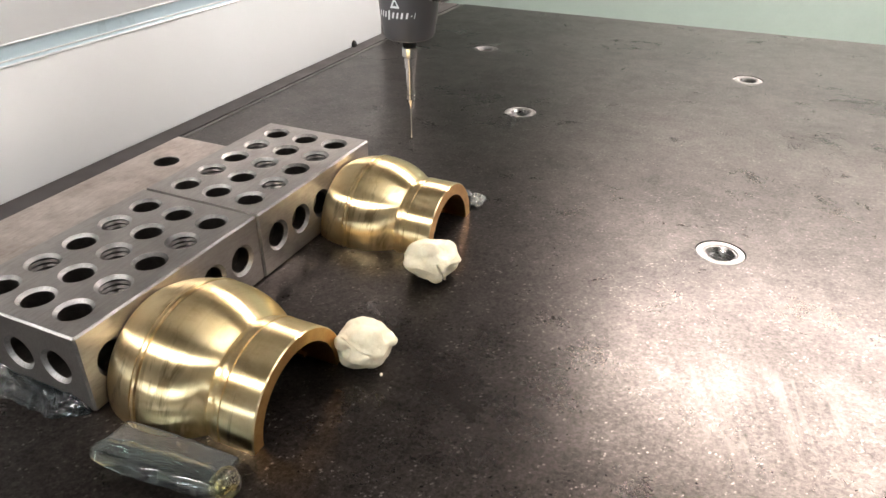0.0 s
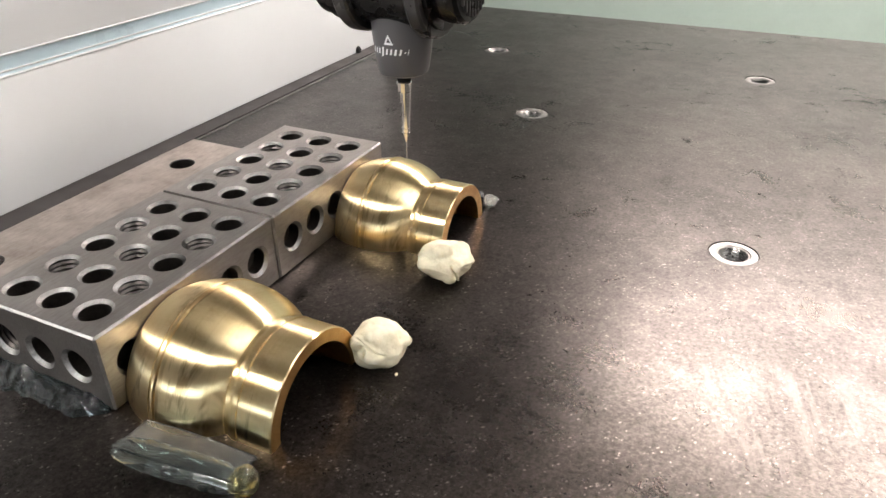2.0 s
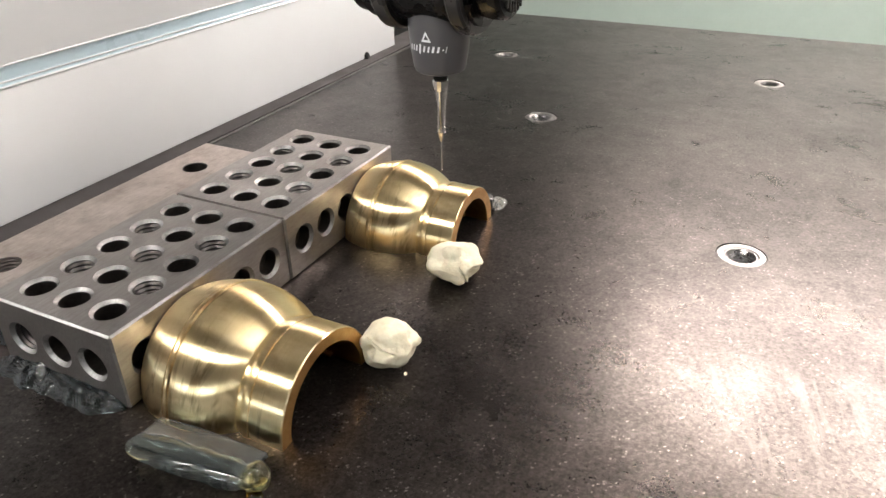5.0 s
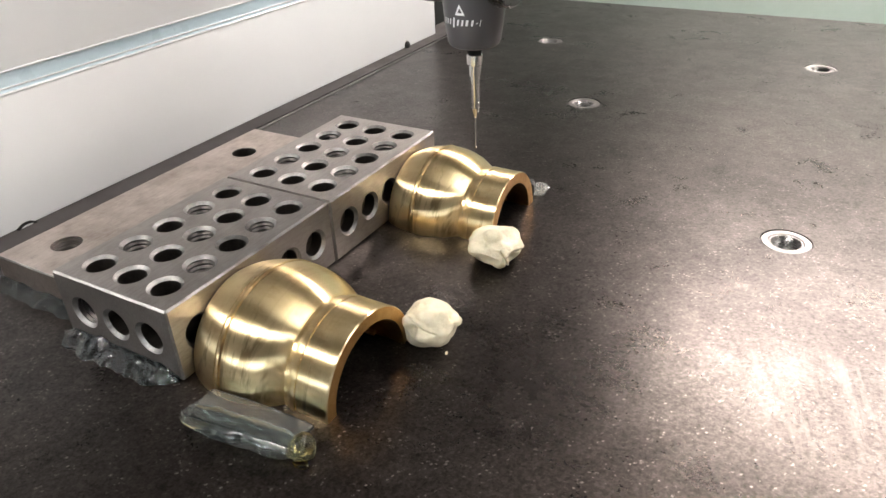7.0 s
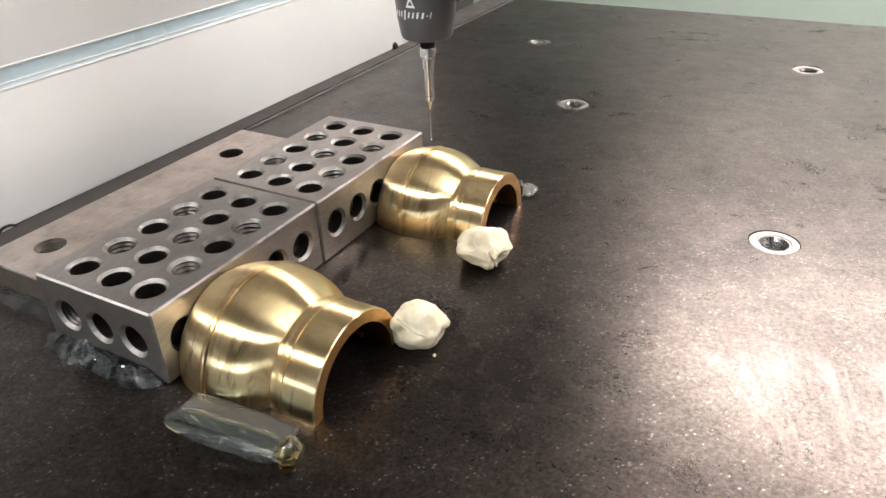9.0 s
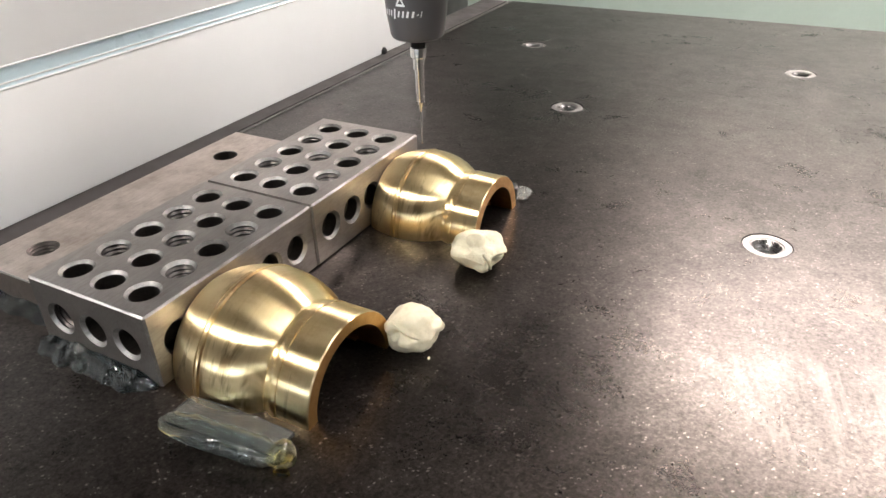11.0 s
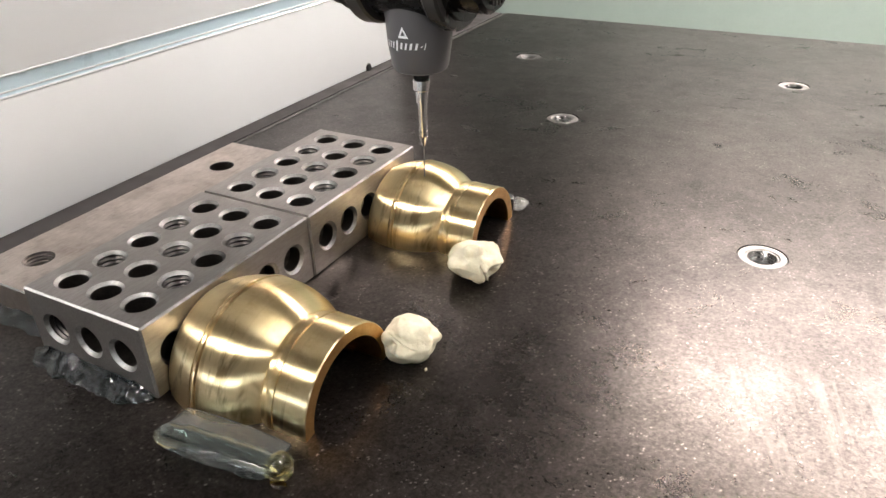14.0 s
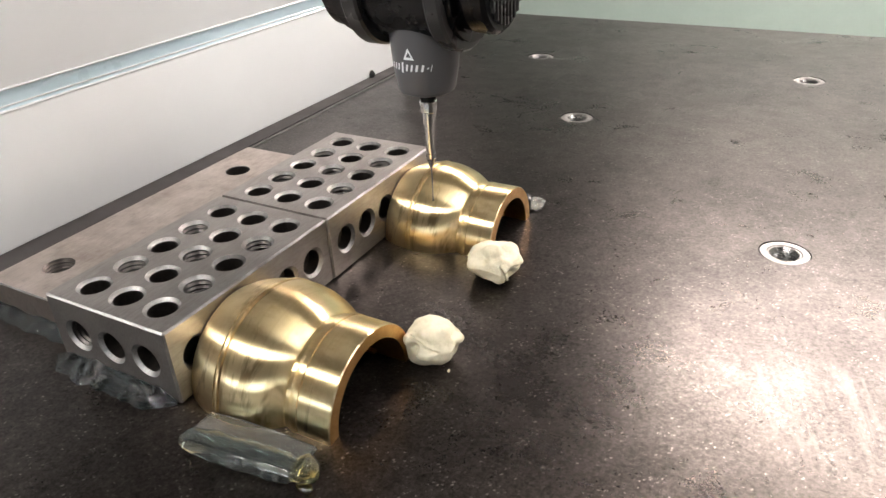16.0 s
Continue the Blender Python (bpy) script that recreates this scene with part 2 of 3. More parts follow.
LAMP_FAR = glow_material("lamp_diffuser_far", (1.0, 0.872, 0.808), FAR_GLOW)
LAMP_SIDE = glow_material("lamp_diffuser_side", (1.0, 0.96, 0.92), SIDE_GLOW)
LAMP_BACK = glow_material("lamp_diffuser_rear", (1.0, 0.96, 0.91), BACK_GLOW)
FILL_PANE = glow_material("cool_fill_glow", (0.84, 0.93, 1.0), FILL_GLOW)


# ---------------------------------------------------------------- mesh tools
def mesh_of(name, bm, mats, sharp=32):
    bmesh.ops.remove_doubles(bm, verts=bm.verts, dist=1e-6)
    bmesh.ops.recalc_face_normals(bm, faces=bm.faces)
    me = bpy.data.meshes.new(name)
    bm.to_mesh(me)
    bm.free()
    for m in mats if isinstance(mats, (list, tuple)) else [mats]:
        me.materials.append(m)
    me.polygons.foreach_set("use_smooth", [True] * len(me.polygons))
    me.set_sharp_from_angle(angle=radians(sharp))
    return me


def thing(name, bm, mats, label="", category="", group="", kind="", at=None, sharp=32):
    ob = new(name, mesh_of(name, bm, mats, sharp))
    if at is not None:
        ob.matrix_basis = at
    return tagged(ob, label, category, group, kind)


def holder(name, label, category, group="", at=None):
    ob = new(name)
    ob.empty_display_size = 0.01
    if at is not None:
        ob.matrix_basis = at
    return tagged(ob, label, category, group)


def part(name, bm, mats, parent, label="", sharp=32):
    ob = new(name, mesh_of(name, bm, mats, sharp))
    ob.parent = parent
    return tagged(ob, label)


def box(bm, x0, x1, y0, y1, z0, z1, bevel=0.0, mat=0):
    made = bmesh.ops.create_cube(bm, size=1.0)["verts"]
    for v in made:
        v.co = Vector(((x0 + x1) / 2 + v.co.x * (x1 - x0), (y0 + y1) / 2 + v.co.y * (y1 - y0), (z0 + z1) / 2 + v.co.z * (z1 - z0)))
    faces = {f for v in made for f in v.link_faces}
    for f in faces:
        f.material_index = mat
    if bevel:
        edges = list({e for v in made for e in v.link_edges})
        bmesh.ops.bevel(bm, geom=edges, offset=bevel, segments=2, affect="EDGES", profile=0.6)
    return bm


def lathe(bm, profile, seg=48, axis="Z", arc=360.0, start=0.0, mat=0, closed=False, centre=(0, 0, 0)):
    """Turns rows of (radius, along) round an axis. closed: the profile is a loop; an open arc gets end faces."""
    full = abs(arc - 360) < 1e-6
    n = seg if full else seg + 1
    rings = []
    for i in range(n):
        a = radians(start + arc * i / seg)
        c, s = math.cos(a), math.sin(a)
        ring = []
        for r, h in profile:
            p = {"Z": (r * c, r * s, h), "X": (h, r * c, r * s), "Y": (r * s, h, r * c)}[axis]
            ring.append(bm.verts.new(Vector(p) + Vector(centre)))
        rings.append(ring)
    m = len(profile)
    for i in range(seg if full else n - 1):
        a, b = rings[i], rings[(i + 1) % n]
        for j in range(m if closed else m - 1):
            k = (j + 1) % m
            try:
                bm.faces.new((a[j], a[k], b[k], b[j])).material_index = mat
            except ValueError:
                pass
    if closed and not full:
        for ring in (rings[0], rings[-1]):
            bm.faces.new(ring).material_index = mat
    return bm


def sheet_with_holes(bm, origin, u, v, width, height, holes, mat=0, seg=28):
    """A flat rectangle with round openings, holes as (across, up, radius)."""
    o, u, v = Vector(origin), Vector(u), Vector(v)
    edges = []

    def loop(points):
        vs = [bm.verts.new(o + u * a + v * b) for a, b in points]
        for a, b in zip(vs, vs[1:] + vs[:1]):
            edges.append(bm.edges.new((a, b)))

    loop([(0, 0), (width, 0), (width, height), (0, height)])
    for a, b, r in holes:
        loop([(a + r * math.cos(2 * math.pi * i / seg), b + r * math.sin(2 * math.pi * i / seg)) for i in range(seg)])
    made = bmesh.ops.triangle_fill(bm, use_beauty=True, use_dissolve=False, edges=edges)
    for g in made["geom"]:
        if isinstance(g, bmesh.types.BMFace):
            g.material_index = mat


def bore(bm, origin, u, v, a, b, rings, seg=28):
    """A round opening going in from a face: rings of (radius, depth, material of the band that starts there)."""
    o, u, v = Vector(origin), Vector(u), Vector(v)
    w = v.cross(u)
    last = None
    for n, (r, d, mat) in enumerate(rings):
        if r == 0:
            f = bm.faces.new(last)
            f.material_index = rings[n - 1][2]
            break
        ring = [bm.verts.new(o + u * (a + r * math.cos(2 * math.pi * i / seg)) + v * (b + r * math.sin(2 * math.pi * i / seg)) + w * d)
                for i in range(seg)]
        if last:
            for i in range(seg):
                k = (i + 1) % seg
                bm.faces.new((last[i], last[k], ring[k], ring[i])).material_index = rings[n - 1][2]
        last = ring


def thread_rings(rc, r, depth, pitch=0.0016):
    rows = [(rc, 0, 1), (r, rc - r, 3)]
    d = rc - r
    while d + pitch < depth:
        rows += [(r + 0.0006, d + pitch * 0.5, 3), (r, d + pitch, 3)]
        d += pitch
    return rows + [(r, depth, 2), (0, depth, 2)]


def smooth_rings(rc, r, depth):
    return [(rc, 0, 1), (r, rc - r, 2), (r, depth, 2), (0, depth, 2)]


def wobble(bm, amount, scale, seed, keep_floor=True):
    off = Vector((seed * 3.1, seed * 1.7, seed * 2.3))
    bm.normal_update()
    for v in bm.verts:
        v.co += v.normal * amount * noise.fractal(v.co * scale + off, 1.0, 2.0, 4)
        if keep_floor and v.co.z < 0:
            v.co.z = 0.0


# ---------------------------------------------------------------- the room
def room():
    x0, x1, y0, y1, z0, z1, th = -2.6, 2.8, -3.0, 4.2, -0.86, 1.75, 0.1
    thing("floor", box(bmesh.new(), x0, x1, y0, y1, z0 - th, z0), FLOOR, "smooth grey workshop floor", "floor", kind="structure")
    thing("ceiling", box(bmesh.new(), x0, x1, y0, y1, z1, z1 + th), CEILING, "dull grey ceiling boards", "ceiling", kind="structure")
    thing("wall_north", box(bmesh.new(), x0, x1, y1, y1 + th, z0, z1), GREEN_WALL, "pale green painted wall", "wall", kind="structure")
    thing("wall_south", box(bmesh.new(), x0, x1, y0 - th, y0, z0, z1), DARK_WALL, "plain dark grey wall", "wall", kind="structure")
    thing("wall_west", box(bmesh.new(), x0 - th, x0, y0 - th, y1 + th, z0, z1), DARK_WALL, "plain dark grey wall", "wall", kind="structure")
    thing("wall_east", box(bmesh.new(), x1, x1 + th, y0 - th, y1 + th, z0, z1), ROOM_WALL, "plain white wall", "wall", kind="structure")
    # Unseen glowing strip, added as cool fill for faces turned south.
    fill = thing("fill_panel", box(bmesh.new(), -2.0, 1.0, y0 + 0.002, y0 + 0.03, 0.46, 0.76), ROOM_WALL, "long low added fill panel, out of view", "window", kind="structure")
    part("pane", box(bmesh.new(), -1.95, 0.95, y0 + 0.03, y0 + 0.034, 0.50, 0.72), FILL_PANE, fill, "glowing cool fill surface")


def ceiling_light(x, y, w, d, glow):
    at = pose(x, y, 1.75)
    ob = holder("ceiling_light", "flat white ceiling light panel, switched on", "ceiling light", "ceiling lights", at)
    bm = bmesh.new()
    for a in (-1, 1):
        box(bm, -w / 2 - 0.03, w / 2 + 0.03, a * (d / 2 + 0.015) - 0.015, a * (d / 2 + 0.015) + 0.015, -0.03, 0)
        box(bm, a * (w / 2 + 0.015) - 0.015, a * (w / 2 + 0.015) + 0.015, -d / 2, d / 2, -0.03, 0)
    part("frame", bm, CEILING, ob)
    part("diffuser", box(bmesh.new(), -w / 2, w / 2, -d / 2, d / 2, -0.022, -0.004), glow, ob, "glowing diffuser")


# ---------------------------------------------------------------- the measuring table
INSERTS = [(0.1472, 0.1644), (0.0247, 0.2829), (0.1387, 0.4035), (-0.0444, 0.4034)]
TX0, TX1, TY0, TY1 = -0.1212, 0.75, -0.65, 0.541


def table():
    bm = bmesh.new()
    holes = [(x - TX0, y - TY0, 0.0094) for x, y in INSERTS]
    o, u, v = (TX0, TY0, 0), (1, 0, 0), (0, 1, 0)
    sheet_with_holes(bm, o, u, v, TX1 - TX0, TY1 - TY0, holes, 0, 40)
    for a, b, r in holes:
        bore(bm, o, u, v, a, b, [(r, 0, 1), (r, 0.03, 1), (0, 0.03, 1)], 40)
    low, e = -0.15, bm.verts
    q = [(TX0, TY0), (TX1, TY0), (TX1, TY1), (TX0, TY1)]
    for (ax, ay), (bx, by) in zip(q, q[1:] + q[:1]):
        bm.faces.new([e.new(p) for p in ((ax, ay, low), (bx, by, low), (bx, by, 0), (ax, ay, 0))])
    bm.faces.new([e.new((x, y, low)) for x, y in q])
    thing("granite_table", bm, [GRANITE, BLACK_GAP], "dark speckled polished granite measuring table", "table")
    st = holder("table_stand", "black steel stand under the granite table", "stand")
    for x in (-0.05, 0.6):
        for y in (-0.5, 0.4):
            part("leg", box(bmesh.new(), x, x + 0.12, y, y + 0.12, -0.86, -0.15, 0.004), COLUMN_BLACK, st)


def inserts():
    def one():
        ob = holder("threaded_insert", "round bright steel threaded insert set flush in granite", "insert", "threaded inserts in the table",
                    pose(*INSERTS[0], -0.0002))
        bm = bmesh.new()
        lathe(bm, [(0.0091, -0.014), (0.0091, -0.0003), (0.0088, 0.0), (0.0066, 0.0), (0.0061, -0.0004), (0.0056, -0.0004)], 48)
        part("collar", bm, INSERT_STEEL, ob)
        bm = bmesh.new()
        rows = [(0.0056, -0.0004), (0.0045, -0.0018)]
        z = -0.0018
        for _ in range(6):
            rows += [(0.0050, z - 0.0006), (0.0044, z - 0.0012)]
            z -= 0.0012
        lathe(bm, rows + [(0.0044, -0.014), (0.0001, -0.014)], 32)
        part("thread", bm, INSERT_THREAD, ob, "bright threaded bore")
        return ob

    first = one()
    for n, (x, y) in enumerate(INSERTS[1:]):
        copy_thing(first, pose(x, y, -0.0002, 0, 0, 50 + 70 * n))


# ---------------------------------------------------------------- the machine's edge and cover
def machine_cover():
    px = -0.1385
    y0, y1 = -0.60, 0.3905
    thing("baseboard", box(bmesh.new(), px - 0.012, -0.1266, -0.65, 0.541, -0.03, -0.0002, 0.0004), RAIL_GREY,
          "dark grey metal edge strip along the granite", "edge strip", kind="structure")
    seal = thing("trim", box(bmesh.new(), -0.1268, TX0, -0.65, 0.541, -0.03, -0.0022), BLACK_GAP, "black rubber seal in the table joint", "seal", kind="structure")
    part("ridge", box(bmesh.new(), -0.1248, -0.1228, -0.65, 0.541, -0.0022, -0.0001, 0.0005), RIDGE_GREY, seal, "thin grey ridge between two grooves")
    ob = holder("machine_cover", "glossy white sheet-metal machine cover with pale blue recessed trim", "machine cover", at=pose(px, 0, 0, 0, 0, -0.4))
    part("lower_panel", box(bmesh.new(), -0.02, 0, y0, y1, 0.0, 0.0545, 0.0008), WHITE, ob)
    bm = bmesh.new()
    rows = [(0.0, 0.0545), (-0.0004, 0.0549), (-0.0005, 0.0568), (-0.0006, 0.0585), (-0.0005, 0.0605), (-0.0003, 0.0622), (0.0, 0.0628)]
    for (xa, za), (xb, zb) in zip(rows, rows[1:]):
        bm.faces.new([bm.verts.new(p) for p in ((xa, y0, za), (xa, y1, za), (xb, y1, zb), (xb, y0, zb))])
    part("recessed_trim", bm, BLUE, ob, "pale blue recessed trim line", 60)
    part("bead", lathe(bmesh.new(), [(0.0006, y0), (0.0006, y1)], 12, "Y", centre=(-0.0001, 0, 0.0545)), WHITE, ob)
    part("bead", lathe(bmesh.new(), [(0.0004, y0), (0.0004, y1)], 12, "Y", centre=(-0.0005, 0, 0.0566)), WHITE, ob)
    part("bead", lathe(bmesh.new(), [(0.0005, y0), (0.0005, y1)], 12, "Y", centre=(-0.0002, 0, 0.0630)), WHITE, ob)
    part("upper_panel", box(bmesh.new(), -0.02, 0, y0, y1, 0.0630, 0.118, 0.0008), WHITE, ob)
    c = (0.0, 0.0415, -0.0047)
    part("plug", lathe(bmesh.new(), [(0.0001, 0.0006), (0.0050, 0.0006), (0.0056, 0.0002), (0.0057, -0.0006)], 32, "X", centre=c), WHITE, ob, "white plug")
    part("plug_ring", lathe(bmesh.new(), [(0.0056, 0.0010), (0.0061, 0.0012), (0.0064, 0.0010), (0.0065, -0.0006)], 32, "X", centre=c), BLACK_GAP, ob, "thin black ring")
    c = (0.0, 0.3478, 0.0016)
    part("screw_head", lathe(bmesh.new(), [(0.0001, 0.0022), (0.0016, 0.0021), (0.0026, 0.0012), (0.0028, -0.0006)], 24, "X", centre=c),
         BLACK_GAP, ob, "small black screw head")
    part("washer", lathe(bmesh.new(), [(0.0026, 0.0005), (0.0031, 0.0004), (0.0032, -0.0006)], 24, "X", centre=c), CHROME, ob, "bright steel washer")
    thing("machine_column", box(bmesh.new(), px - 0.16, px - 0.028, 0.28, 0.541, -0.15, 0.6, 0.003), COLUMN_BLACK,
          "black machine column behind the white cover", "column")
    return ob


# ---------------------------------------------------------------- blocks
def gauge_block(x, y, front=4, back=0):
    """Two by three by one inch, with its near right lower corner at the origin of its pose."""
    w, l, h = 2 * INCH, 3 * INCH, INCH
    s, rc, r = 0.0141, 0.0055, 0.0044
    bm = bmesh.new()
    c = 0.0006
    across = [w / 2 + (i - 1) * 0.0146 for i in range(3)]
    along = [l / 2 + (j - 2) * s for j in range(5)]
    top = [(a, b, rc) for a in across for b in along]
    threaded = {(0, 1), (0, 3), (1, 2), (2, 1), (2, 3)}
    o, u, v = (-w + c, c, h), (1, 0, 0), (0, 1, 0)
    sheet_with_holes(bm, o, u, v, w - 2 * c, l - 2 * c, [(a - c, b - c, r_) for a, b, r_ in top])
    for i, a in enumerate(across):
        for j, b in enumerate(along):
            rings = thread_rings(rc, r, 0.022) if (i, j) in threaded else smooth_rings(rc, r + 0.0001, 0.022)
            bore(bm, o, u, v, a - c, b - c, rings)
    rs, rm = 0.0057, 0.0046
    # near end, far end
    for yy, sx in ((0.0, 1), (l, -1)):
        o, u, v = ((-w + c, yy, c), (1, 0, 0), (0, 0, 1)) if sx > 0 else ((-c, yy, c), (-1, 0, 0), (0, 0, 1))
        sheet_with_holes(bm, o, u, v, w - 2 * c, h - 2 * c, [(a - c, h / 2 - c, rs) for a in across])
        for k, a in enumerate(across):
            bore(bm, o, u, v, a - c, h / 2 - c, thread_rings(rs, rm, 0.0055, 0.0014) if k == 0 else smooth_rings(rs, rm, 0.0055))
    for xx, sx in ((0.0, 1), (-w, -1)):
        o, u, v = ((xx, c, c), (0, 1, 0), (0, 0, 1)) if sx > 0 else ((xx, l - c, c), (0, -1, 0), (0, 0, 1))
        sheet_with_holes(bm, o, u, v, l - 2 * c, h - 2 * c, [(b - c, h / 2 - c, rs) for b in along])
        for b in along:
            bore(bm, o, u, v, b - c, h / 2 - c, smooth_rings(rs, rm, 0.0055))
    # ground edges
    X0, X1, Y0, Y1, Z1 = -w, 0.0, 0.0, l, h

    def quad(*p, m=1):
        bm.faces.new([bm.verts.new(q) for q in p]).material_index = m

    quad((X0 + c, Y0, Z1 - c), (X1 - c, Y0, Z1 - c), (X1 - c, Y0 + c, Z1), (X0 + c, Y0 + c, Z1), m=front)
    quad((X0 + c, Y1, Z1 - c), (X1 - c, Y1, Z1 - c), (X1 - c, Y1 - c, Z1), (X0 + c, Y1 - c, Z1), m=back)
    quad((X1, Y0 + c, Z1 - c), (X1, Y1 - c, Z1 - c), (X1 - c, Y1 - c, Z1), (X1 - c, Y0 + c, Z1))
    quad((X0, Y0 + c, Z1 - c), (X0, Y1 - c, Z1 - c), (X0 + c, Y1 - c, Z1), (X0 + c, Y0 + c, Z1))
    for xa, xb in ((X1, X1 - c), (X0, X0 + c)):
        for ya, yb in ((Y0, Y0 + c), (Y1, Y1 - c)):
            quad((xa, yb, c), (xb, ya, c), (xb, ya, Z1 - c), (xa, yb, Z1 - c))
            bm.faces.new([bm.verts.new(q) for q in ((xa, yb, Z1 - c), (xb, ya, Z1 - c), (xb, yb, Z1))]).material_index = 1
    box(bm, X0 + c, X1 - c, Y0 + c, Y1 - c, 0.0, c)
    return thing("drilled_block", bm, [STEEL, EDGE_STEEL, SHADED_BORE, SHADED_THREAD, WORN_EDGE],
                 "ground steel set-up block with rows of drilled and threaded holes", "steel block", "steel set-up blocks",
                 at=pose(x, y, 0), sharp=25)


def back_plate():
    x0, x1, y0, y1, h, c = -0.1012, -0.0511, 0.0090, 0.1462, 0.0127, 0.0004
    bm = bmesh.new()
    holes = [(-0.0847 - x0 - c, 0.0262 - y0 - c, 0.0056), (-0.0845 - x0 - c, 0.1205 - y0 - c, 0.0056)]
    o, u, v = (x0 + c, y0 + c, h), (1, 0, 0), (0, 1, 0)
    sheet_with_holes(bm, o, u, v, x1 - x0 - 2 * c, y1 - y0 - 2 * c, holes)
    for n, (a, b, r) in enumerate(holes):
        rows = [(r, 0, 1), (r - 0.0002, 0.0003, 2), (r - 0.0002, 0.011, 2), (0, 0.011, 2)]
        if n == 0:
            rows = [(a_, b_, 2) for a_, b_, _ in thread_rings(r, r - 0.0003, 0.011, 0.0013)]
        bore(bm, o, u, v, a, b, rows)
    q = [(x0, y0), (x1, y0), (x1, y1), (x0, y1)]
    i = [(x0 + c, y0 + c), (x1 - c, y0 + c), (x1 - c, y1 - c), (x0 + c, y1 - c)]
    for n in range(4):
        k = (n + 1) % 4
        bm.faces.new([bm.verts.new(p) for p in ((*q[n], 0), (*q[k], 0), (*q[k], h - c), (*q[n], h - c))])
        bm.faces.new([bm.verts.new(p) for p in ((*q[n], h - c), (*q[k], h - c), (*i[k], h), (*i[n], h))]).material_index = 1
    bm.faces.new([bm.verts.new((*p, 0)) for p in q])
    thing("steel_plate", bm, [PLATE_STEEL, EDGE_STEEL, SHADED_BORE, SHADED_THREAD],
          "thin stained steel plate with two holes beside the blocks", "steel plate", sharp=25)


# ---------------------------------------------------------------- brass fittings
def brass_fitting(x, y, k, bore_r, label):
    """Half of a turned fitting, cut lengthwise and laid on its cut: a bulb against the block and a neck."""
    rows = [(0.0, 23.2), (1.5, 24.1), (3, 24.9), (5, 25.7), (7, 26.35), (9, 26.85), (11, 27.2), (12.3, 27.4), (12.5, 26.75), (12.9, 26.75),
            (13.05, 27.75), (13.6, 27.95), (14.2, 27.85), (14.4, 27.1), (14.7, 27.1), (14.9, 27.66), (17, 27.72), (19, 27.55), (21, 27.23), (23, 26.8),
            (25, 26.2), (27, 25.42), (28.6, 24.62), (30.2, 23.65), (31.6, 22.65), (32.5, 21.9), (32.9, 21.6), (33.1, 21.2), (34.3, 21.2), (34.6, 21.6),
            (35.3, 21.75), (35.7, 22.0), (36.6, 22.15), (37.5, 22.1), (37.6, 21.6), (38.0, 21.6), (38.1, 22.0), (48.6, 22.0), (49.0, 21.7)]
    outer = [(r * k / 1000, a * k / 1000) for a, r in rows]
    end = 49.0 * k / 1000
    inner = [(bore_r, end), (bore_r, 0.034 * k), (bore_r + 0.0022, 0.030 * k), (bore_r + 0.0048, 0.022 * k), (bore_r + 0.0052, 0.014 * k),
             (bore_r + 0.0034, 0.005 * k), (bore_r + 0.0016, 0.0)]
    ob = holder("brass_fitting", label, "brass fitting", "halved brass fittings", pose(x, y, 0))
    bm = bmesh.new()
    lathe(bm, outer, 96, "X", 180.0, 0.0)
    part("shell", bm, BRASS, ob, "turned brass shell with fine lathe rings", 22)
    bm = bmesh.new()
    lathe(bm, [outer[-1]] + inner + [outer[0]], 64, "X", 180.0, 0.0)
    ring = [(a, r) for r, a in outer + inner]
    for s in (1, -1):
        vs = [bm.verts.new((a, s * r, 0.0)) for a, r in ring]
        bm.faces.new(vs)
    part("cut_face", bm, BRASS_CUT, ob, "sawn and bored brass face", 22)
    part("burr", box(bmesh.new(), 0.0350 * k, 0.0385 * k, bore_r - 0.0016, bore_r + 0.0004, 0.0004, 0.0015, 0.0003), BRASS_CUT, ob, "small brass burr inside the bore")
    return ob


# ---------------------------------------------------------------- putty and glue
def putty_lump(name, x, y, rx, ry, rz, turn, seed, dents, folds, label, boxy=0.0, flats=()):
    bm = bmesh.new()
    bmesh.ops.create_icosphere(bm, subdivisions=6, radius=1.0)
    off = Vector((seed * 5.3, seed * 2.9, seed))
    for v in bm.verts:
        d = v.co.normalized()
        f = 1.0 + 0.16 * noise.noise(d * 1.3 + off) + 0.06 * noise.noise(d * 3.1 + off)
        if boxy:
            f *= 1 + boxy * ((abs(d.x) ** 4 + abs(d.y) ** 4 + abs(d.z) ** 4) ** -0.25 - 1)
        for (ax, ay, az), reach in flats:
            n = Vector((ax, ay, az)).normalized()
            over = d.dot(n) * f - reach
            if over > 0:
                f -= 0.62 * over / d.dot(n)
        for (ax, ay, az), width, deep in dents:
            n = Vector((ax, ay, az)).normalized()
            f -= deep * math.exp(-((1 - d.dot(n)) / width) ** 2)
        for (nx, ny, nz), (cx, cy, cz), reach, deep in folds:
            n, c = Vector((nx, ny, nz)).normalized(), Vector((cx, cy, cz)).normalized()
            gate = max(0.0, min(1.0, (d.dot(c) - reach) / 0.15))
            bend = d.dot(n) + 0.10 * noise.noise(d * 3 + off)
            f -= deep * gate * math.exp(-(bend / 0.035) ** 2) - 0.5 * deep * gate * math.exp(-((bend - 0.10) / 0.08) ** 2)
        f += 0.012 * noise.fractal(d * 9 + off, 1.0, 2.0, 4)
        v.co = Vector((d.x * rx * f, d.y * ry * f, max(-rz * 0.86, d.z * rz * f) + rz * 0.86))
    return thing(name, bm, PUTTY, label, "putty", "putty lumps", at=pose(x, y, 0, 0, 0, turn), sharp=80)


